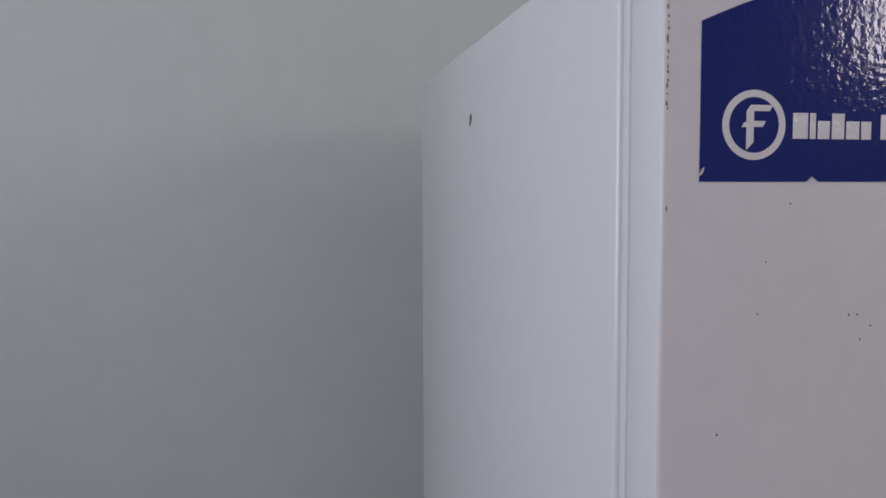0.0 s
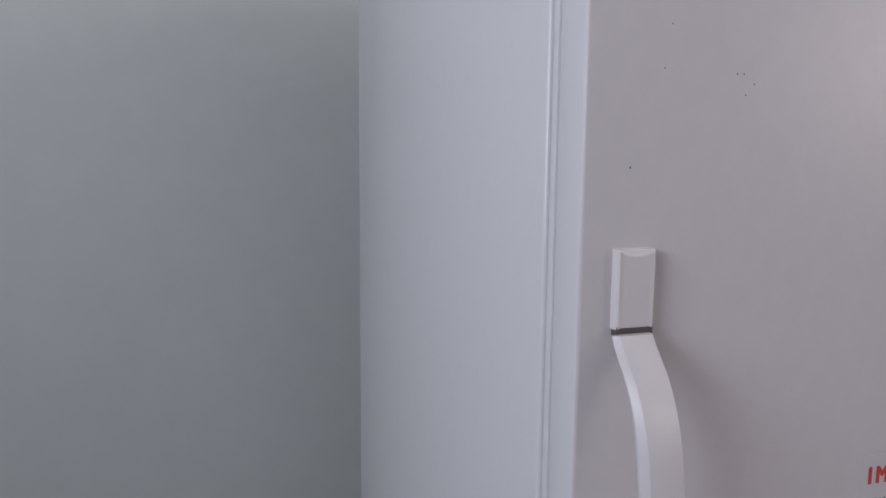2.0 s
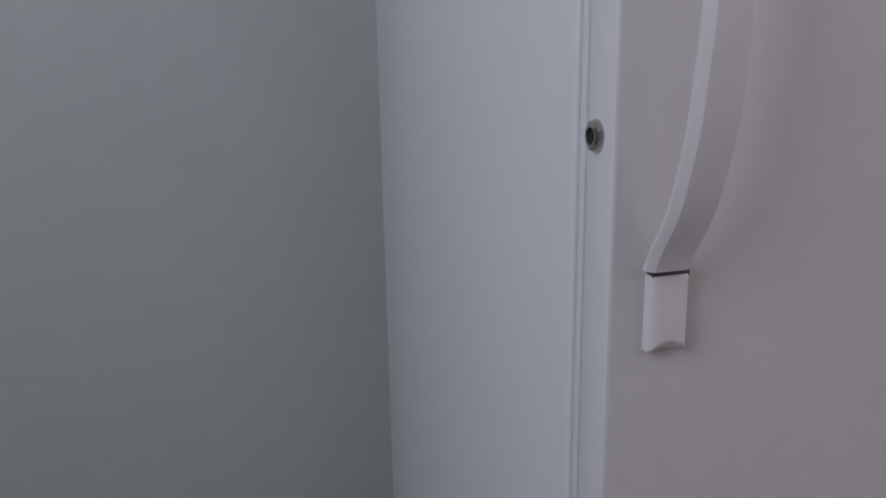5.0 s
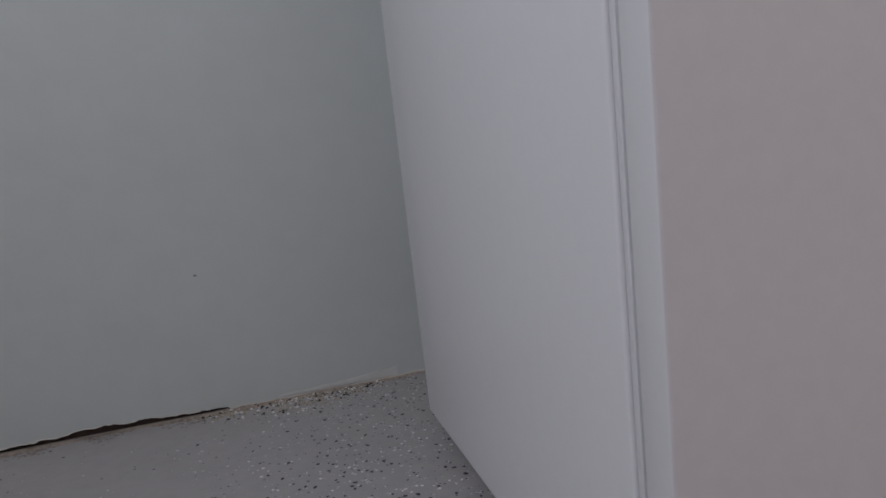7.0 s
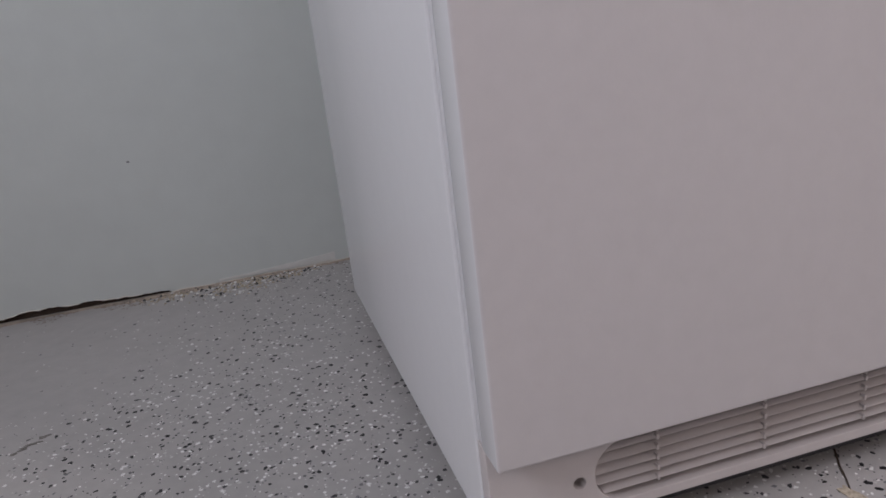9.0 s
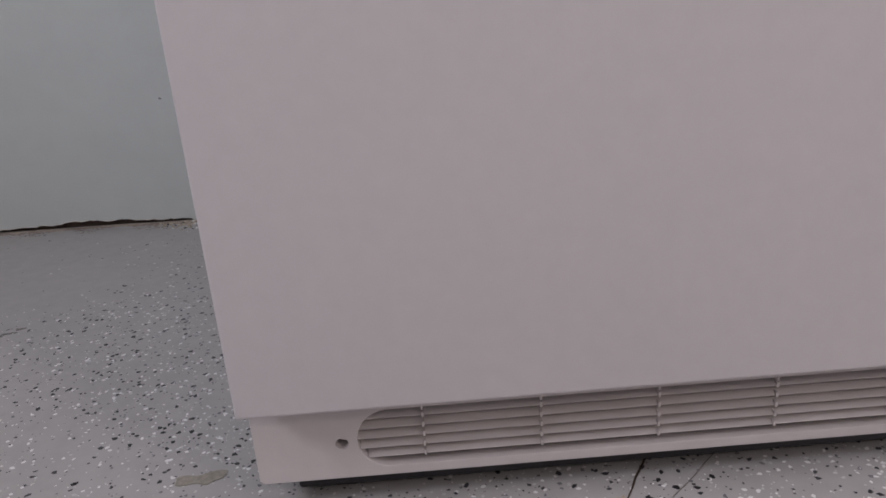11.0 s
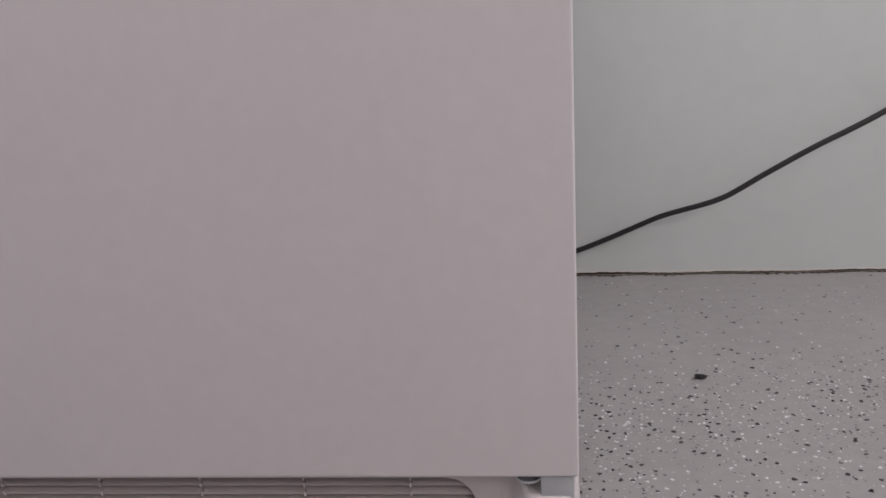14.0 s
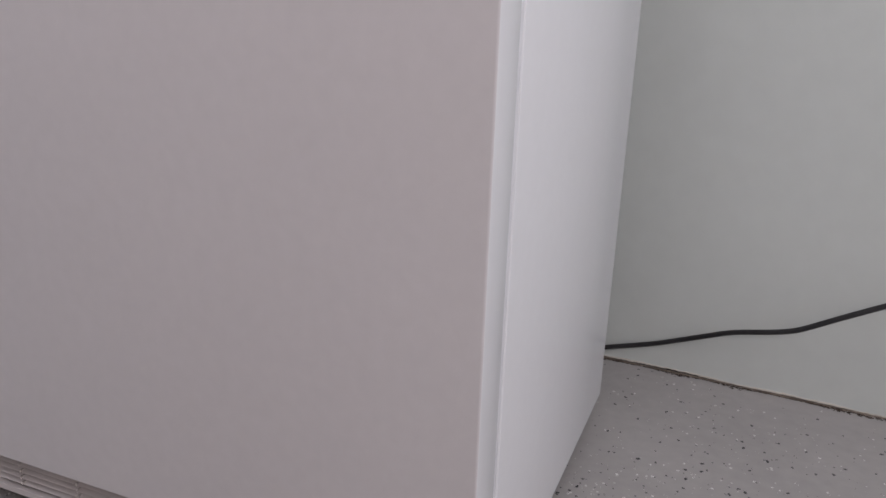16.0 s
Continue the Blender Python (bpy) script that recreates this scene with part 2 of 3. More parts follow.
# dark brown backing that shows through the gap under the plaster
tagged(mesh_object("wall_gap_filler", lean(box(X0 - T, X1 + T, WALL_Y + 0.006, WALL_Y + 0.019, 0.0005, 0.025)), M_DIRT_GAP), "dark brown backing in the gap behind the broken foot of the wall", "gap", kind="structure")


def wall_with_window(name, x_fixed, y_fixed, a0, a1, o0, o1, z0, z1, label):
    """A wall along y (x_fixed given) or along x (y_fixed given), with one opening."""
    pieces = ((a0, o0, 0, ZC), (o1, a1, 0, ZC), (o0, o1, 0, z0), (o0, o1, z1, ZC))
    bms = []
    for p0, p1, q0, q1 in pieces:
        if x_fixed is not None:
            bms.append(box(x_fixed - T, x_fixed, p0, p1, q0, q1))
        else:
            bms.append(box(p0, p1, y_fixed - T, y_fixed, q0, q1))
    return tagged(mesh_object(name, merge(*bms), M_ROOM), label, "wall", kind="structure")


wall_with_window("wall_west", X0, None, Y0, WALL_Y + 0.12, -1.35, -0.25, 1.55, 2.45, "pale painted side wall with a window opening")
wall_with_window("wall_south", None, Y0, X0 - T, X1 + T, 2.25, 2.95, 2.05, 2.6, "pale painted wall with a high window opening")
wall_with_window("wall_east", X1 + T, None, Y0, WALL_Y + 0.12, -1.1, 0.1, 1.1, 2.2, "pale painted side wall with a wide window opening")


def skirting_strip():
    """Uneven stained caulk where the wall meets the floor."""
    bm = bmesh.new()
    r = random.Random(4)
    prev = None
    for i in range(281):
        x = -1.4 + 0.0125 * i
        w = 0.006 + 0.003 * math.sin(x * 17) + r.uniform(-0.0015, 0.0015)
        h = 0.0016 + 0.0008 * math.sin(x * 41) + r.uniform(-0.0004, 0.0004)
        if x > 0.75:
            w, h = w * 0.4, h * 0.2
        elif x < 0:
            w *= 1.9
            if -0.78 < x < -0.27:
                h *= 0.35
        row = [bm.verts.new(p) for p in ((x, WALL_Y + 0.004, h * 0.9), (x, WALL_Y - w * 0.4, h), (x, WALL_Y - w, 0.0002))]
        if prev:
            for k in range(2):
                bm.faces.new((prev[k], prev[k + 1], row[k + 1], row[k]))
        prev = row
    bmesh.ops.recalc_face_normals(bm, faces=bm.faces)
    return bm


tagged(mesh_object("trim_caulk", lean(skirting_strip()), M_CAULK), "brown-stained crumbling caulk along the foot of the wall", "caulk", kind="structure")


def paint_rim():
    """Ragged edge of broken off-white paint just over the gap at the wall's foot."""
    bm = bmesh.new()
    prev = None
    for i in range(701):
        x = -1.3 + 0.004 * i
        e = wall_edge(x)
        h = 0.0016 + 0.0022 * noise.noise((x * 26, 7.7, 0)) + 0.0010 * noise.noise((x * 140, 3.1, 0))
        if -0.78 < x < -0.27:
            h *= 0.45
        if h < 0.0004:
            prev = None
            continue
        row = [bm.verts.new(p) for p in ((x, WALL_Y - 0.0001, e + h), (x, WALL_Y - 0.0010, e + h * 0.8), (x, WALL_Y - 0.0014, e - 0.0004), (x, WALL_Y + 0.002, e - 0.0003))]
        if prev:
            for k in range(3):
                bm.faces.new((prev[k], prev[k + 1], row[k + 1], row[k]))
        prev = row
    bmesh.ops.recalc_face_normals(bm, faces=bm.faces)
    return bm


tagged(mesh_object("trim_paint_edge", lean(paint_rim()), M_CHIP), "ragged edge of chipped tan paint along the foot of the wall", "paint", kind="structure")


# ---- the freezer ----
freezer = tagged(new("upright_freezer"), "white upright laboratory freezer with curved handle, near a painted wall", "freezer")
freezer.location = (W / 2, D / 2, 0)
bpy.context.view_layer.update()


def body_shell():
    """Cabinet; its front stands a little further back on the hinge side."""
    bm = box(0, W, 0.0520, D, 0.026, TOP)
    for v in bm.verts:
        if v.co.y < 0.1 and v.co.x > 0.4:
            v.co.y = 0.066
    bmesh.ops.bevel(bm, geom=list(bm.edges), offset=0.0035, segments=3, profile=0.5, affect="EDGES")
    for co, no in (((0, 0, 0.112), (0, 0, 1)), ((0.014, 0, 0), (1, 0, 0)), ((W - 0.014, 0, 0), (1, 0, 0)), ((0, 0, 0.032), (0, 0, 1))):
        bmesh.ops.bisect_plane(bm, geom=list(bm.verts) + list(bm.edges) + list(bm.faces), plane_co=co, plane_no=no)
    for f in list(bm.faces):
        c = f.calc_center_median()
        if f.normal.y < -0.95 and 0.033 < c.z < 0.111 and 0.02 < c.x < W - 0.02:
            made = bmesh.ops.extrude_face_region(bm, geom=[f])["geom"]
            for v in made:
                if isinstance(v, bmesh.types.BMVert):
                    v.co.y += 0.05
            bmesh.ops.delete(bm, geom=[f], context="FACES")
    bm.normal_update()
    return bm


part("body", body_shell(), M_BODY, freezer, "smooth white painted steel cabinet")


def door_slab():
    """Door, a little thicker on the hinge side, where it hangs clear of the cabinet."""
    bm = box(0, W, 0, 0.0365, DOOR_Z, TOP)
    for v in bm.verts:
        if v.co.y > 0.01 and v.co.x > 0.4:
            v.co.y = 0.0560
    bmesh.ops.bevel(bm, geom=list(bm.edges), offset=0.0028, segments=3, profile=0.5, affect="EDGES")
    return bm


door = part("door", door_slab(), M_DOOR_SHADED, freezer, "textured white painted steel door with a few scuffs")
door.data.materials.append(M_BODY)            # folded edges keep the smooth cabinet white; the textured face is darkened as if shaded
for face in door.data.polygons:
    face.material_index = 0 if face.normal.y < -0.35 else 1
part("door_gasket", box(0.0100, W - 0.0026, 0.036, 0.056, DOOR_Z + 0.004, TOP - 0.004, 0.002), M_GASKET, freezer, "pale vinyl door gasket")
part("gasket_lip", box(0.0010, W - 0.0012, 0.0402, 0.0482, DOOR_Z + 0.003, TOP - 0.003, 0.0015), M_GASKET, freezer)
part("gasket_strip", box(W - 0.030, W - 0.0016, 0.0565, 0.0680, DOOR_Z + 0.004, TOP - 0.004, 0.001), M_GASKET, freezer)
for fx, fy in ((0.06, 0.10), (0.75, 0.10), (0.06, 0.60), (0.75, 0.60)):
    leg = bmesh.new()
    bmesh.ops.create_cone(leg, cap_ends=True, segments=20, radius1=0.018, radius2=0.014, depth=0.029, matrix=Matrix.Translation((fx, fy, 0.0145)))
    part("levelling_leg", leg, M_BLACK, freezer)

# added black box that blocks light so the floor beneath stays dark
part("under_light_blocker", box(0.030, W - 0.012, 0.053, D - 0.01, 0.0090, 0.0255, 0.002, 1), M_BLACK, freezer, "black box added under the cabinet to deepen the shade on the floor")

# kick plate with its louvred opening
KY, KZ0, KZ1 = 0.034, 0.0320, 0.1175
CX0, CX1, CZ0, CZ1 = 0.0895, 0.7175, 0.0396, 0.0978
outline = [(0.002, KZ1), (0.002, KZ0 + 0.003), (0.005, KZ0)]
outline += [(0.7405, KZ0), (0.7405, KZ1)]
plate = plate_with_holes([outline, rounded(CX0, CX1, CZ0, CZ1, (CZ1 - CZ0) / 2 - 0.0005, 14), circle(0.0765, 0.0665, 0.0062), circle(0.7310, 0.0665, 0.0062)], KY, 0.017, 0.0008)
kick = part("kick_plate", plate, M_KICK, freezer, "off-white plastic kick plate with a louvred grille")
half, mid_z = (CZ1 - CZ0) / 2, (CZ0 + CZ1) / 2
for i in range(1, 6):
    z = CZ0 + (CZ1 - CZ0) * i / 6
    inset = half - math.sqrt(max(0, half * half - (z - mid_z) ** 2))
    a, b = CX0 + inset + 0.0006, CX1 - inset - 0.0006
    blade = prism([(KY + 0.0018, z - 0.0007), (KY + 0.0010, z), (KY + 0.0018, z + 0.0007), (KY + 0.0080, z + 0.0026), (KY + 0.0260, z + 0.0082), (KY + 0.0260, z + 0.0068), (KY + 0.0080, z + 0.0012)], "x", a, b)
    part("slat", blade, M_KICK, kick)
pitch = (CZ1 - CZ0) / 6
for i in range(6):
    x = 0.1475 + 0.1018 * i
    tabs = [box(x - 0.0009, x + 0.0009, KY + 0.0006, KY + 0.006, CZ0 + pitch * k - 0.0018, CZ0 + pitch * k + 0.0030) for k in range(1, 6)]
    tabs += [box(x - 0.0009, x + 0.0009, KY + 0.0006, KY + 0.006, CZ1 - 0.0044, CZ1 - 0.0002), box(x - 0.0006, x + 0.0006, KY + 0.023, KY + 0.0275, CZ0, CZ1)]
    part("rib", merge(*tabs), M_KICK, kick)
for x in (0.0765, 0.7310):
    plug = bmesh.new()
    bmesh.ops.create_cone(plug, cap_ends=True, segments=20, radius1=0.0066, radius2=0.0066, depth=0.003, matrix=pose(x, KY + 0.0145, 0.0665, 90, 0, 0))
    part("screw_recess", plug, M_KICK, kick)
# black sheet stands in for the shade deep behind the slats
part("grille_shade_sheet", box(CX0 - 0.008, CX1 + 0.008, KY + 0.0300, KY + 0.0310, CZ0 - 0.006, CZ1 + 0.006), M_DARK, kick, "near-black sheet painted as the shade behind the grille")


def ease(v, a, b):
    """0 before a, 1 after b, a smooth rise between."""
    u = min(1, max(0, (v - a) / (b - a)))
    return u * u * (3 - 2 * u)


def hinge_cover():
    """Plastic foot that flows out of the kick plate and wraps the lower corner; its side rises at the back."""
    plan = [(0.7392, KY - 0.0002), (0.7480, KY - 0.0008), (0.7545, KY - 0.0060), (0.7590, 0.0190), (0.7640, 0.0100), (0.7700, 0.0056), (0.7790, 0.0040), (0.7980, 0.0040), (0.8055, 0.0062), (0.8100, 0.0115), (0.8115, 0.0190), (0.8115, 0.0340), (0.8115, 0.0520)]
    px, py = zip(*plan)
    n, bm, rings = 72, bmesh.new(), []
    spots = []
    for i in range(n + 1):
        u = (len(plan) - 1) * i / n
        near = [min(len(plan) - 1, max(0, u + d)) for d in (-0.5, -0.25, 0, 0.25, 0.5)]
        spots.append(tuple(sum(np.interp(k, range(len(plan)), q) for k in near) / 5 for q in (px, py)))
    for i, (x, y) in enumerate(spots):
        ax, ay = spots[max(0, i - 1)]
        bx, by = spots[min(n, i + 1)]
        ln = math.hypot(bx - ax, by - ay)
        nx, ny = -(by - ay) / ln, (bx - ax) / ln
        side = ease(y, 0.022, 0.044) if x > 0.80 else 0
        z0 = KZ0 - 0.0125 * ease(x, 0.738, 0.770)
        z1 = 0.1168 - 0.0205 * ease(x, 0.753, 0.763) + 0.0150 * side
        k = 0.15 + 0.85 * ease(x, 0.744, 0.766)
        rows = ((0.0030, z0 + 0.0004 * k), (0.0008, z0 + 0.0016 * k), (0, z0 + 0.0045 * k), (0, z1 - 0.0065 * k), (0.0007 * k, z1 - 0.0032 * k), (0.0024 * k, z1 - 0.0010 * k), (0.0046 * k + 0.0004, z1))
        ring = [bm.verts.new((x + nx * d, y + ny * d, z)) for d, z in rows]
        low, high = (bm.verts.new((min(x, 0.806), max(y + 0.006, 0.048), z)) for z in (z0 + 0.0006, z1 - 0.0006))
        rings.append([low] + ring + [high])
    for a, b in zip(rings, rings[1:]):
        for k in range(len(a) - 1):
            bm.faces.new((a[k], b[k], b[k + 1], a[k + 1]))
    bm.faces.new(rings[-1])
    bmesh.ops.recalc_face_normals(bm, faces=bm.faces)
    return bm


part("hinge_cover", hinge_cover(), M_KICK, freezer, "rounded off-white plastic cover on the lower hinge")
part("hinge_bracket", merge(box(0.7770, 0.8060, 0.0072, 0.0094, 0.0930, 0.1152, 0.0009, 2), box(0.7770, 0.8060, 0.0094, 0.050, 0.1125, 0.1150, 0.0005, 1)), M_STEEL, freezer, "zinc-plated steel hinge bracket")
pin = bmesh.new()
bmesh.ops.create_cone(pin, cap_ends=True, segments=24, radius1=0.011, radius2=0.011, depth=0.0025, matrix=Matrix.Translation((0.7665, 0.020, 0.1080)))
part("hinge_washer", pin, M_STEEL, freezer, "dull metal hinge washer")


# handle: two end caps and a bowed grip
HX0, HX1 = 0.0175, 0.0450
HT1, HT0, HB1, HB0 = 1.3445, 1.2945, 0.9165, 0.8662


def end_cap(z0, z1, low):
    """Shallow cap with rounded long edges; its free end falls away in a lens-shaped facet."""
    if low:
        xa, xb, deep = 0.0229, 0.0492, 0.0088
        edge = [(0.0, 0.0), (0.0, 0.40), (0.0005, 0.64), (0.0014, 0.82), (0.0026, 0.92), (0.0042, 0.975), (0.0060, 1.0)]
    else:
        xa, xb, deep = 0.0222, 0.0495, 0.0074
        edge = [(0.0, 0.0), (0.0, 0.40), (0.0004, 0.70), (0.0010, 0.90), (0.0017, 1.0), (0.0025, 1.0), (0.0034, 0.95)]
    wide, flat = edge[-1]
    inner = [(xa + wide + (xb - xa - 2 * wide) * i / 10, flat) for i in range(1, 10)]
    cols = [(xa + d, k) for d, k in edge] + inner + [(xb - d, k) for d, k in edge[::-1]]
    steps = [0, 0.0002, 0.0006, 0.0012, 0.0018, 0.0024, 0.003, 0.0036, 0.0042, 0.0048, 0.0056, 0.0075, 0.012, z1 - z0 - 0.004, z1 - z0 - 0.0012, z1 - z0 - 0.0003, z1 - z0]
    bm, grid = bmesh.new(), []
    for d in steps:
        tail = z1 - z0 - d
        lip = 0.0006 * ease(0.0012 - tail, 0, 0.0012)
        row = []
        for x, k in cols:
            u = (2 * x - xa - xb) / (xb - xa)
            h = min(deep - lip, deep * (0.30 + 0.62 * u * u) + (0.85 if low else 1.1) * d + 0.0008 * ease(d, 0, 0.001)) * k
            row.append(bm.verts.new((x, 0.0004 - h, z0 + d if low else z1 - d)))
        grid.append(row)
    for a, b in zip(grid, grid[1:]):
        for i in range(len(a) - 1):
            bm.faces.new((a[i], a[i + 1], b[i + 1], b[i]))
    bm.faces.new(grid[0])
    bm.faces.new(grid[-1])
    bmesh.ops.recalc_face_normals(bm, faces=bm.faces)
    return bm


def grip():
    """Flat bowed bar, swept from the upper cap to the lower one."""
    bow = [(0.0, -0.0100), (0.03, -0.0255), (0.08, -0.0400), (0.15, -0.0505), (0.24, -0.0560), (0.36, -0.0585), (0.5, -0.0593), (0.64, -0.0570), (0.78, -0.0500), (0.9, -0.0360), (1.0, -0.0110)]
    us, ys = zip(*bow)
    bm = bmesh.new()
    rings, n = [], 56
    for i in range(n + 1):
        u = i / n
        z = HT0 - 0.0014 + (HB1 - HT0 + 0.0028) * u
        y = sum(np.interp(min(1, max(0, u + d)), us, ys) for d in (-0.03, -0.015, 0, 0.015, 0.03)) / 5
        thick = 0.0086 - 0.0035 * math.exp(-u / 0.05)
        e, c = 0.0014, 0.0048
        prof = [(HX0 + 0.0040, 0), (HX1 - 0.0030, 0), (HX1 - 0.0008, e * 0.6), (HX1, e * 2), (HX1, thick - e), (HX1 - e * 0.3, thick - e * 0.3), (HX1 - e, thick), (HX0 + e, thick), (HX0 + e * 0.3, thick - e * 0.3), (HX0, thick - e), (HX0, c), (HX0 + 0.0031, e * 0.5)]
        rings.append([bm.verts.new((px, min(-0.0005, y + py), z)) for px, py in prof])
    for a, b in zip(rings, rings[1:]):
        for k in range(12):
            bm.faces.new((a[k], a[(k + 1) % 12], b[(k + 1) % 12], b[k]))
    bm.faces.new(rings[0])
    bm.faces.new(rings[-1][::-1])
    bmesh.ops.recalc_face_normals(bm, faces=bm.faces)
    return bm


handle = part("handle", grip(), M_PLASTIC, freezer, "bowed white plastic door handle")
part("end_cap", end_cap(HT0 + 0.0005, HT1, False), M_CAP, handle)
# dark filler boxes coloured as the shade in the gaps at the caps
for zj, xj, xe in ((HT0 - 0.0006, 0.0232, 0.0484), (HB1 - 0.0010, 0.0240, 0.0484)):
    part("joint", box(xj, xe, -0.0066, 0.0, zj - 0.003, zj + 0.003), M_SEAM, handle, "dark seam between grip and end cap")
part("end_cap", end_cap(HB0, HB1 - 0.0030, True), M_CAP, handle)

# lock on the edge of the door
lock_bm = bmesh.new()
profile = [(0.0098, 0.0), (0.0098, -0.0016), (0.0088, -0.0036), (0.0066, -0.0046), (0.0052, -0.0044), (0.0050, -0.0022), (0.0, -0.0022)]
lr = []
for rr_, xx in profile:
    lr.append([lock_bm.verts.new((xx, 0.0225 + rr_ * math.cos(2 * math.pi * k / 28), 0.9940 + rr_ * math.sin(2 * math.pi * k / 28))) for k in range(28)] if rr_ else [lock_bm.verts.new((xx, 0.0225, 0.9940))])
for a, b in zip(lr, lr[1:]):
    for k in range(28):
        if len(b) == 1:
            lock_bm.faces.new((a[k], a[(k + 1) % 28], b[0]))
        else:
            lock_bm.faces.new((a[k], a[(k + 1) % 28], b[(k + 1) % 28], b[k]))
bmesh.ops.recalc_face_normals(lock_bm, faces=lock_bm.faces)
lock = part("lock", lock_bm, M_CHROME, freezer, "round nickel key lock on the door's edge")
part("keyhole", merge(box(-0.0026, -0.0018, 0.0187, 0.0263, 0.9902, 0.9978, 0.0003, 1)), M_DARK, lock)

# blue sticker: arched top, ring emblem and plain bars for its lettering
SX0, SX1, SZ0 = 0.020, 0.325, 1.5200
arch = [(SX1 - (SX1 - SX0) * i / 40, 1.597 + 0.034 * (1 - (2 * i / 40 - 1) ** 2)) for i in range(41)]
notch = [(0.0783, SZ0), (0.0815, SZ0 + 0.0028), (0.0852, SZ0)]
sticker_loop = [(SX0, SZ0)] + notch + [(SX1, SZ0)] + arch
sticker = part("brand_sticker", prism(sticker_loop, "y", 0.0, -0.0004), M_BLUE, freezer, "glossy dark blue vinyl sticker with a white ring emblem", smooth=False)
part("emblem_ring", plate_with_holes([circle(0.0487, 1.5477, 0.0171, 48), circle(0.0487, 1.5477, 0.0136, 48)], -0.0007, 0.0003, 0), M_PRINT, sticker, smooth=False)
mark = [(x * 0.975 + 0.0002, z) for x, z in [(0.0455, 1.5355), (0.0455, 1.5466), (0.0428, 1.5466), (0.0442, 1.5490), (0.0455, 1.5490), (0.0455, 1.5545), (0.0478, 1.5575), (0.0600, 1.5575), (0.0583, 1.5545), (0.0495, 1.5545), (0.0495, 1.5497), (0.0562, 1.5497), (0.0545, 1.5468), (0.0495, 1.5468), (0.0495, 1.5392)]]
part("emblem_mark", prism(mark, "y", -0.0004, -0.0007), M_PRINT, sticker, smooth=False)
for a, b, h in ((0.0715, 0.0800, 0.0128), (0.0812, 0.0845, 0.0128), (0.0857, 0.0925, 0.0090), (0.0938, 0.1010, 0.0128), (0.1022, 0.1098, 0.0090), (0.1110, 0.1168, 0.0090), (0.1225, 0.1310, 0.0126), (0.1322, 0.1395, 0.0090), (0.1407, 0.1440, 0.0126), (0.1452, 0.1525, 0.0090), (0.1537, 0.1610, 0.0090), (0.1622, 0.1668, 0.0120), (0.1680, 0.1712, 0.0126), (0.1724, 0.1790, 0.0130), (0.1800, 0.1832, 0.0126), (0.1845, 0.1915, 0.0090)):
    part("lettering_bar", box(a * 0.98, b * 0.98, -0.0007, -0.0004, 1.5412, 1.5412 + h, 0.0001, 1), M_PRINT, sticker, smooth=False)
part("sticker_chip", prism([(0.0195, 1.5228), (0.0212, 1.5262), (0.0224, 1.5270), (0.0217, 1.5245), (0.0205, 1.5230)], "y", -0.0003, -0.0008), M_CHIP, sticker, smooth=False)

# warning label with red heading
LX0, LX1, LZ0, LZ1 = 0.231, 0.345, 1.1225, 1.1875
label = part("warning_label", prism(rounded(LX0, LX1, LZ0, LZ1, 0.003, 5), "y", 0.0, -0.0003), M_LABEL, freezer, "white warning label with a red heading and small black print", smooth=False)
part("heading", merge(*[lettering("IMPORTANT", 0.0190, 0.2354 + 0.00045 * k, 1.1657, -0.0004 - 0.00002 * k, 0.78, 1.45) for k in range(4)]), M_RED, label, "red capital lettering", smooth=False)
for k, line in enumerate(("THIS LABORAT", "INTENDED FOR", "CORROSIVE MA", "THE INTERIOR C", "TO LININGS, CO")):
    part("text_line", lettering(line, 0.0072, 0.2352, 1.1495 - 0.0069 * k, -0.0004, 0.78), M_INK, label, smooth=False)
    part("text_bar", box(0.2850, 0.335 - 0.004 * (k % 3), -0.0005, -0.0003, 1.1499 - 0.0069 * k, 1.1537 - 0.0069 * k), M_INK, label, smooth=False)

# scuffs and dark nicks in the enamel
for k, (x, z, sx, sz) in enumerate(((0.0320, 1.394, 0.0008, 0.0010), (0.0030, 1.507, 0.0004, 0.0016), (0.070, 1.509, 0.0006, 0.0007), (0.053, 1.454, 0.0006, 0.0006), (0.105, 1.452, 0.0006, 0.0009), (0.110, 1.452, 0.0008, 0.0006), (0.118, 1.446, 0.0006, 0.0008), (0.112, 1.439, 0.0007, 0.0007), (0.057, 1.480, 0.0005, 0.0006))):
    nick = blob(0, 0, 0, sx * 0.75, sz * 0.75, 30 + k, 10, 0.0002, 0.3)
    bmesh.ops.transform(nick, matrix=pose(x, 0.00005, z, 90, 0, 0), verts=nick.verts)
    part("enamel_nick", nick, M_INK, freezer, "small dark nick in the enamel", smooth=False)
rn = random.Random(9)
for k in range(17):
    z = 1.555 + 0.055 * (k / 16) + rn.uniform(-0.001, 0.001)
    nick = blob(0, 0, 0, rn.uniform(0.0002, 0.0004), rn.uniform(0.0004, 0.0014), 60 + k, 9, 0.0003, 0.4)
    bmesh.ops.transform(nick, matrix=pose(0.0026 + rn.uniform(-0.0003, 0.0003), 0.0001, z, 90, 0, -8), verts=nick.verts)
    part("edge_chip", nick, M_INK, freezer, "dark paint chip along the door's edge", smooth=False)
nick = blob(0, 0, 0, 0.0035, 0.0055, 91, 12, 0.0003, 0.4)
bmesh.ops.transform(nick, matrix=pose(-0.0001, 0.391, 1.587, 90, 0, -90), verts=nick.verts)
part("enamel_nick", nick, M_INK, freezer, "dark scratch in the side panel", smooth=False)

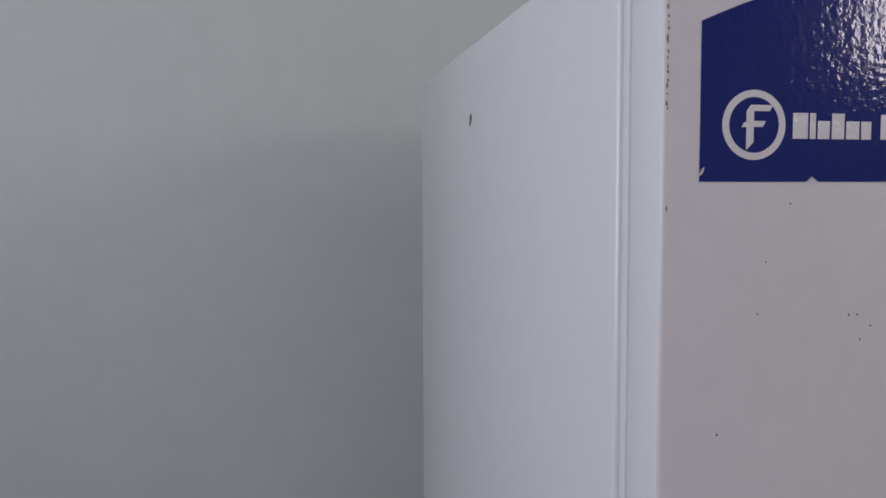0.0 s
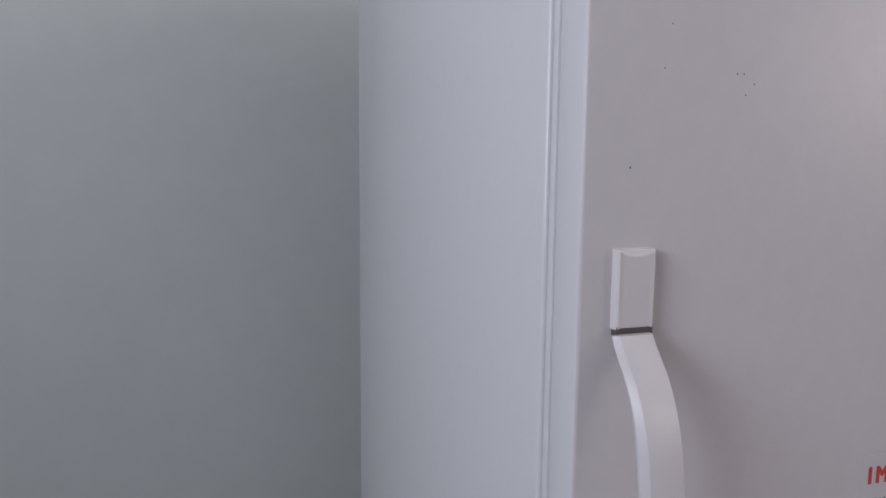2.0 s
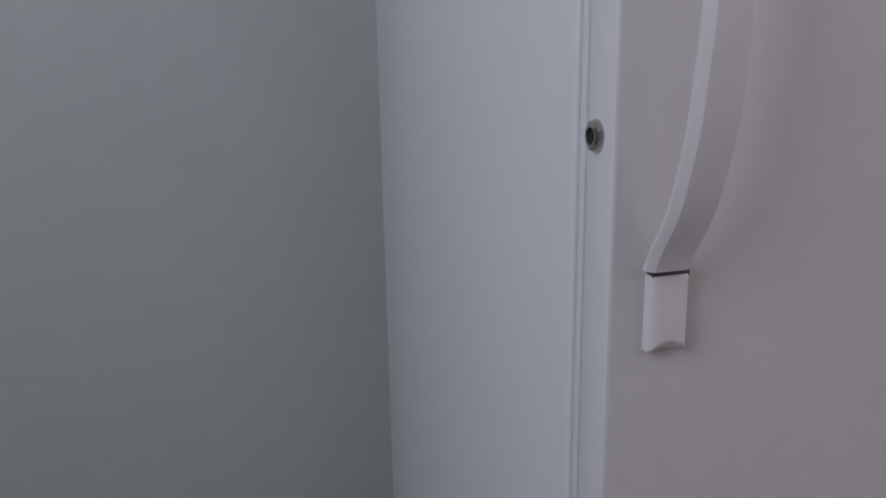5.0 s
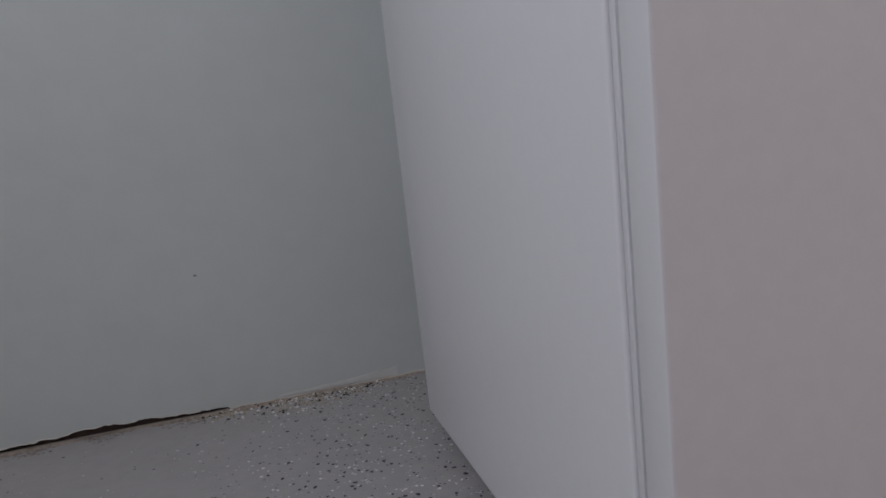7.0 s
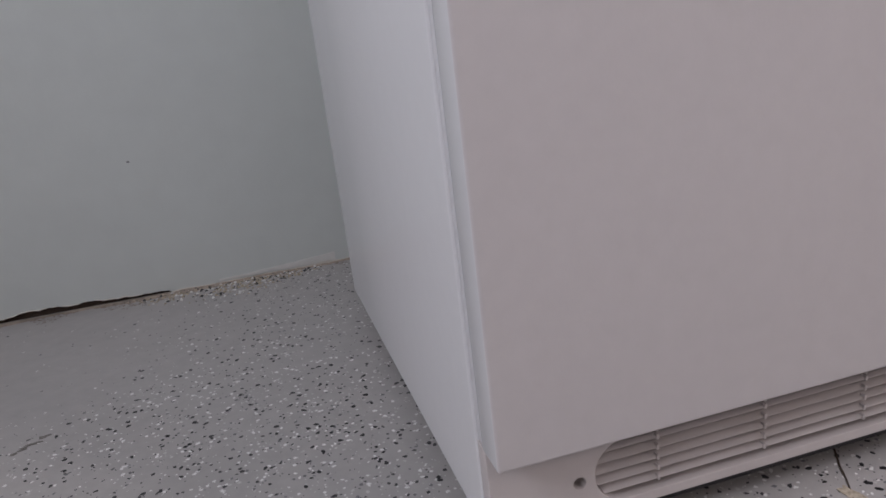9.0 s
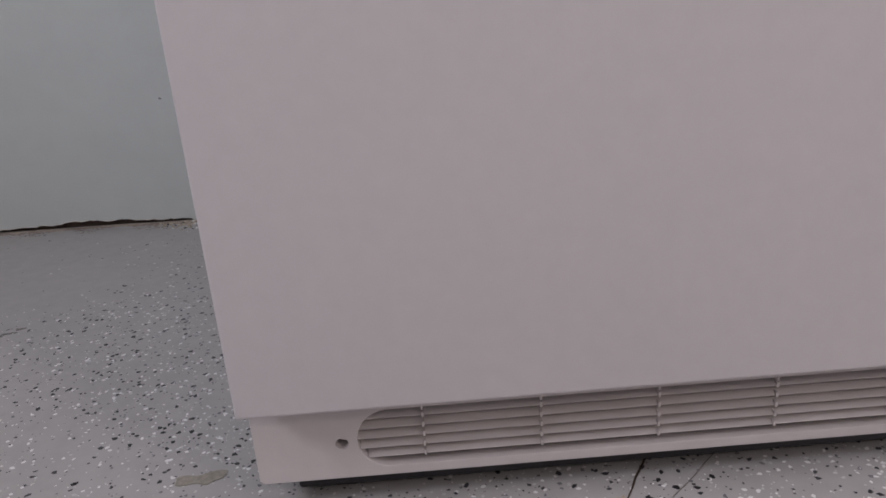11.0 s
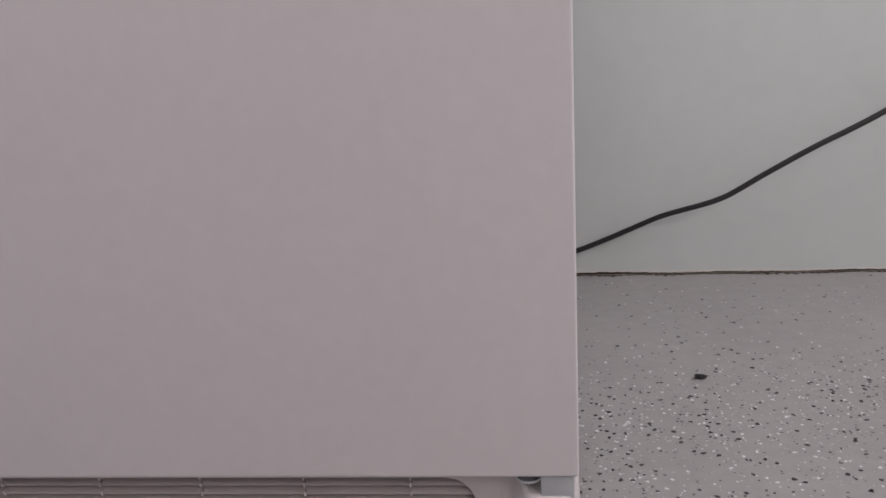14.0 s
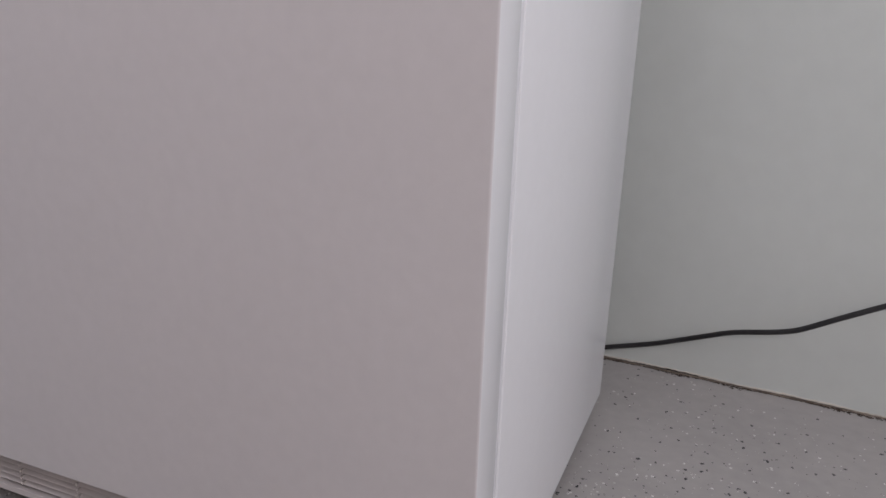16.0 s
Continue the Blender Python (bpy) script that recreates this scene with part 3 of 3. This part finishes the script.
# ---- power cord along the wall ----
cord = bpy.data.curves.new("power_cord", "CURVE")
cord.dimensions, cord.bevel_depth, cord.bevel_resolution, cord.resolution_u = "3D", 0.0048, 4, 8
sp = cord.splines.new("NURBS")
pts = [(0.60, 0.70, 0.20), (0.66, 0.78, 0.06), (0.73, 0.845, 0.012), (0.785, 0.851, 0.0270), (0.83, 0.849, 0.0410), (0.874, 0.847, 0.0550), (0.923, 0.842, 0.0762), (0.966, 0.826, 0.100), (1.009, 0.807, 0.1250), (1.061, 0.785, 0.1445), (1.092, 0.775, 0.1560), (1.117, 0.768, 0.1685), (1.162, 0.756, 0.2010), (1.242, 0.747, 0.2495), (1.300, 0.744, 0.2780), (1.348, 0.743, 0.3035), (1.423, 0.742, 0.3520), (1.60, 0.75, 0.440), (1.75, 0.77, 0.50), (1.84, 0.80, 0.53)]
sp.points.add(len(pts) - 1)
for p, c in zip(sp.points, pts):
    p.co = (*c, 1)
sp.order_u, sp.use_endpoint_u = 3, True
cord_bm = curve_to_bm(new("power_cord", cord))
tagged(mesh_object("power_cord", cord_bm, M_BLACK), "black rubber power cord running up along the wall", "cord")

# ---- marks and litter on floor and wall ----
def scuff_mark(cx, cy):
    """A short smear of broken streaks."""
    r = random.Random(3)
    bits = [blob(cx + 0.018 * u - 0.003 * r.uniform(-1, 1), cy + 0.014 * u + r.uniform(-0.003, 0.003), 0.0003, r.uniform(0.002, 0.0055), r.uniform(0.001, 0.0028), 300 + i, 12, 0.0003, 0.4) for i, u in enumerate((-0.9, -0.6, -0.35, -0.15, 0.05, 0.3, 0.5, 0.8, 1.0))]
    return merge(*bits)


tagged(mesh_object("floor_stain", blob(-0.071, 0.092, 0.0003, 0.021, 0.010, 1, 44, rough=0.42), M_STAIN, False), "tan stain on the grey floor beside the freezer", "stain")
tagged(mesh_object("floor_stain", blob(-0.326, 0.192, 0.0003, 0.008, 0.009, 2), M_STAIN, False), "small tan stain on the grey floor", "stain")
tagged(mesh_object("floor_scuff", scuff_mark(-0.429, 0.453), M_SCUFF, False), "dark scuff on the grey floor", "scuff")


def crumb(cx, cy, s, seed):
    bm = bmesh.new()
    bmesh.ops.create_icosphere(bm, subdivisions=2, radius=1)
    r = random.Random(seed)
    for v in bm.verts:
        k = 1 + r.uniform(-0.2, 0.2)
        v.co = (cx + v.co.x * s * k, cy + v.co.y * s * 0.55 * k, s * 0.4 + v.co.z * s * 0.42 * k)
    return bm


tagged(mesh_object("debris_crumb", crumb(1.000, 0.416, 0.0085, 5), M_DARK), "black crumb of dirt lying on the grey floor", "debris")


def crack_line(x0, lean_x, y0, y1, width, seed):
    """A thin wandering groove drawn on the floor, widest in its middle."""
    n = 40
    mid = []
    for i in range(n + 1):
        y = y0 + (y1 - y0) * i / n
        mid.append((x0 + lean_x * (y - y0) + 0.0030 * noise.noise((y * 22, seed, 0)) + 0.0012 * noise.noise((y * 90, seed, 3)), y, width * (0.25 + math.sin(math.pi * i / n)) * (1 + 0.5 * noise.noise((y * 130, seed, 6)))))
    return prism([(x - w, y) for x, y, w in mid] + [(x + w, y) for x, y, w in mid[::-1]], "z", 0.0002, 0.0006)


tagged(mesh_object("floor_crack", crack_line(0.292, 0.60, -0.03, 0.24, 0.0011, 1.5), M_DIRT_GAP, False), "dark crack in the painted floor under the freezer", "crack")
tagged(mesh_object("floor_crack", crack_line(0.338, 1.0, -0.01, 0.12, 0.0006, 4.5), M_SCUFF, False), "faint crack in the painted floor under the freezer", "crack")
tagged(mesh_object("floor_stain", blob(0.315, 0.006, 0.0003, 0.006, 0.011, 12, 30, rough=0.45), M_GRAVEL, False), "tan crumbled patch beside the crack in the floor", "stain")


def paint_sliver(x0, x1, z, h):
    n = 14
    top = [(x0 + (x1 - x0) * i / n, z + 0.002 + h * (i / n) ** 1.4 + 0.0012 * noise.noise((i * 0.9, 2.0, 0))) for i in range(n + 1)]
    low = [(x0 + (x1 - x0) * i / n, z - 0.001 + 0.0008 * noise.noise((i * 0.7, 5.0, 0))) for i in range(n, -1, -1)]
    return prism(top + low, "y", WALL_Y + 0.0004, WALL_Y - 0.0012)


tagged(mesh_object("paint_flap", lean(paint_sliver(-0.20, 0.003, 0.0055, 0.0115)), M_FLAP, False), "strip of lifted off-white paint at the foot of the wall", "paint")
spot = blob(0, 0, 0, 0.0034, 0.0013, 77, 10, 0.0003, 0.4)
bmesh.ops.transform(spot, matrix=pose(-0.299, 0.8966, 0.2325, 90, 0, 0) @ pose(0, 0, 0, 0, 0, -20), verts=spot.verts)
tagged(mesh_object("wall_speck", spot, M_FLAKE_G, False), "small dark speck on the painted wall", "speck")

# ---- paint flakes in the floor ----
rng = np.random.default_rng(11)


def flakes(name, count, smin, smax, mat, label, z):
    cx = rng.uniform(X0, X1, count)
    cy = rng.uniform(Y0, WALL_Y - 0.012, count) - 0.038 * (cx - 0.2)
    cloud = 0.5 + 0.22 * np.sin(cx * 5.1 + 1.3 * np.sin(cy * 3.7)) + 0.22 * np.sin(cy * 6.3 + 1.7 * np.sin(cx * 4.1 + 0.6)) + 0.16 * np.sin(cx * 13 + cy * 11)
    worn = np.where(cx < 0.4, np.clip((cy - 0.36) / 0.22, 0, 1) * np.clip((-0.18 - cx) / 0.2, 0, 1), np.clip((cy - 0.33) / 0.2, 0, 1) * 0.9)
    keep = rng.uniform(0, 1, count) < np.clip(0.35 + 0.75 * cloud, 0.1, 1) * (1 - 0.93 * worn)
    cx, cy = cx[keep], cy[keep]
    n = len(cx)
    size = smin + (smax - smin) * rng.power(1.0, n) ** 2
    turn = rng.uniform(0, 2 * np.pi, n)
    verts = np.zeros((n, 5, 3))
    for k in range(5):
        a = 2 * np.pi * k / 5 + rng.uniform(-0.4, 0.4, n)
        r = size * rng.uniform(0.6, 1.1, n) / 2
        lx, ly = r * np.cos(a) * 1.12, r * np.sin(a) * 0.85
        verts[:, k, 0] = cx + lx * np.cos(turn) - ly * np.sin(turn)
        verts[:, k, 1] = cy + lx * np.sin(turn) + ly * np.cos(turn)
        verts[:, k, 2] = z
    me = bpy.data.meshes.new(name)
    me.from_pydata(verts.reshape(-1, 3).tolist(), [], np.arange(n * 5).reshape(n, 5).tolist())
    me.materials.append(mat)
    return tagged(new(name, me), label, "flakes", kind="stuff")


flakes("white_flakes", 120000, 0.0015, 0.0064, M_FLAKE_W, "white paint flakes scattered in the floor coating", 0.00012)
flakes("black_flakes", 86000, 0.0020, 0.0082, M_FLAKE_B, "black paint flakes scattered in the floor coating", 0.00016)
flakes("grey_flakes", 60000, 0.0016, 0.0060, M_FLAKE_G, "grey paint flakes scattered in the floor coating", 0.00008)
flakes("pale_flakes", 80000, 0.0014, 0.0056, M_FLAKE_P, "pale grey paint flakes sunk in the floor coating", 0.00010)


def grit(name, count, mat, label):
    """Crumbs of plaster and paint lying along the foot of the wall."""
    u = rng.beta(2.2, 2.0, count)
    cx = -0.36 + 0.34 * u
    cy = WALL_Y - 0.038 * (cx - 0.2) - 0.006 - 0.085 * rng.beta(1.0, 2.6, count) * (0.35 + 0.65 * np.sin(np.pi * u))
    s = 0.0014 + 0.0030 * rng.power(0.6, count)
    corners = np.array([(1, 0, 0), (0, 1, 0), (-1, 0, 0), (0, -1, 0), (0, 0, 1)], float)
    spin = rng.uniform(0, 6.28, count)
    verts = np.zeros((count, 5, 3))
    for k in range(5):
        q = corners[k] * rng.uniform(0.6, 1.2, (count, 1)) * s[:, None]
        verts[:, k, 0] = cx + q[:, 0] * np.cos(spin) - q[:, 1] * np.sin(spin)
        verts[:, k, 1] = cy + q[:, 0] * np.sin(spin) + q[:, 1] * np.cos(spin)
        verts[:, k, 2] = 0.0003 + q[:, 2] * 0.7
    sides = np.array([(0, 1, 4), (1, 2, 4), (2, 3, 4), (3, 0, 4)])
    me = bpy.data.meshes.new(name)
    me.from_pydata(verts.reshape(-1, 3).tolist(), [], (np.arange(count)[:, None, None] * 5 + sides).reshape(-1, 3).tolist())
    me.materials.append(mat)
    return tagged(new(name, me), label, "grit", kind="stuff")


grit("tan_grit", 300, M_GRAVEL, "tan crumbs of plaster along the foot of the wall")
grit("white_grit", 110, M_FLAKE_W, "white paint crumbs along the foot of the wall")
grit("dark_grit", 120, M_FLAKE_B, "dark crumbs of dirt along the foot of the wall")


def dirt_band(name, count, xa, xb, reach, smax, mat, label):
    """Flat specks of dirt gathered along the foot of the wall, thinning out into the room."""
    cx = rng.uniform(xa, xb, count)
    lump = 0.55 + 0.45 * np.sin(cx * 37 + 2 * np.sin(cx * 13))
    cy = WALL_Y - 0.038 * (cx - 0.2) - 0.002 - reach * lump * rng.beta(1.0, 2.8, count)
    size = smax * rng.uniform(0.25, 1.0, count)
    verts = np.zeros((count, 6, 3))
    for k in range(6):
        r = size * rng.uniform(0.5, 1.0, count)
        verts[:, k, 0] = cx + 1.6 * r * np.cos(k * np.pi / 3)
        verts[:, k, 1] = cy + r * np.sin(k * np.pi / 3)
        verts[:, k, 2] = 0.0002 + 0.0003 * rng.uniform(0, 1, count)
    me = bpy.data.meshes.new(name)
    me.from_pydata(verts.reshape(-1, 3).tolist(), [], np.arange(count * 6).reshape(count, 6).tolist())
    me.materials.append(mat)
    return tagged(new(name, me), label, "dirt", kind="stuff")


dirt_band("brown_dust", 2600, -1.3, 0.02, 0.045, 0.0026, M_DUST, "brown dust gathered on the floor along the wall")
dirt_band("dark_dirt", 2200, 0.74, 2.4, 0.014, 0.0028, M_DIRT_GAP, "dark brown dirt gathered on the floor along the wall")
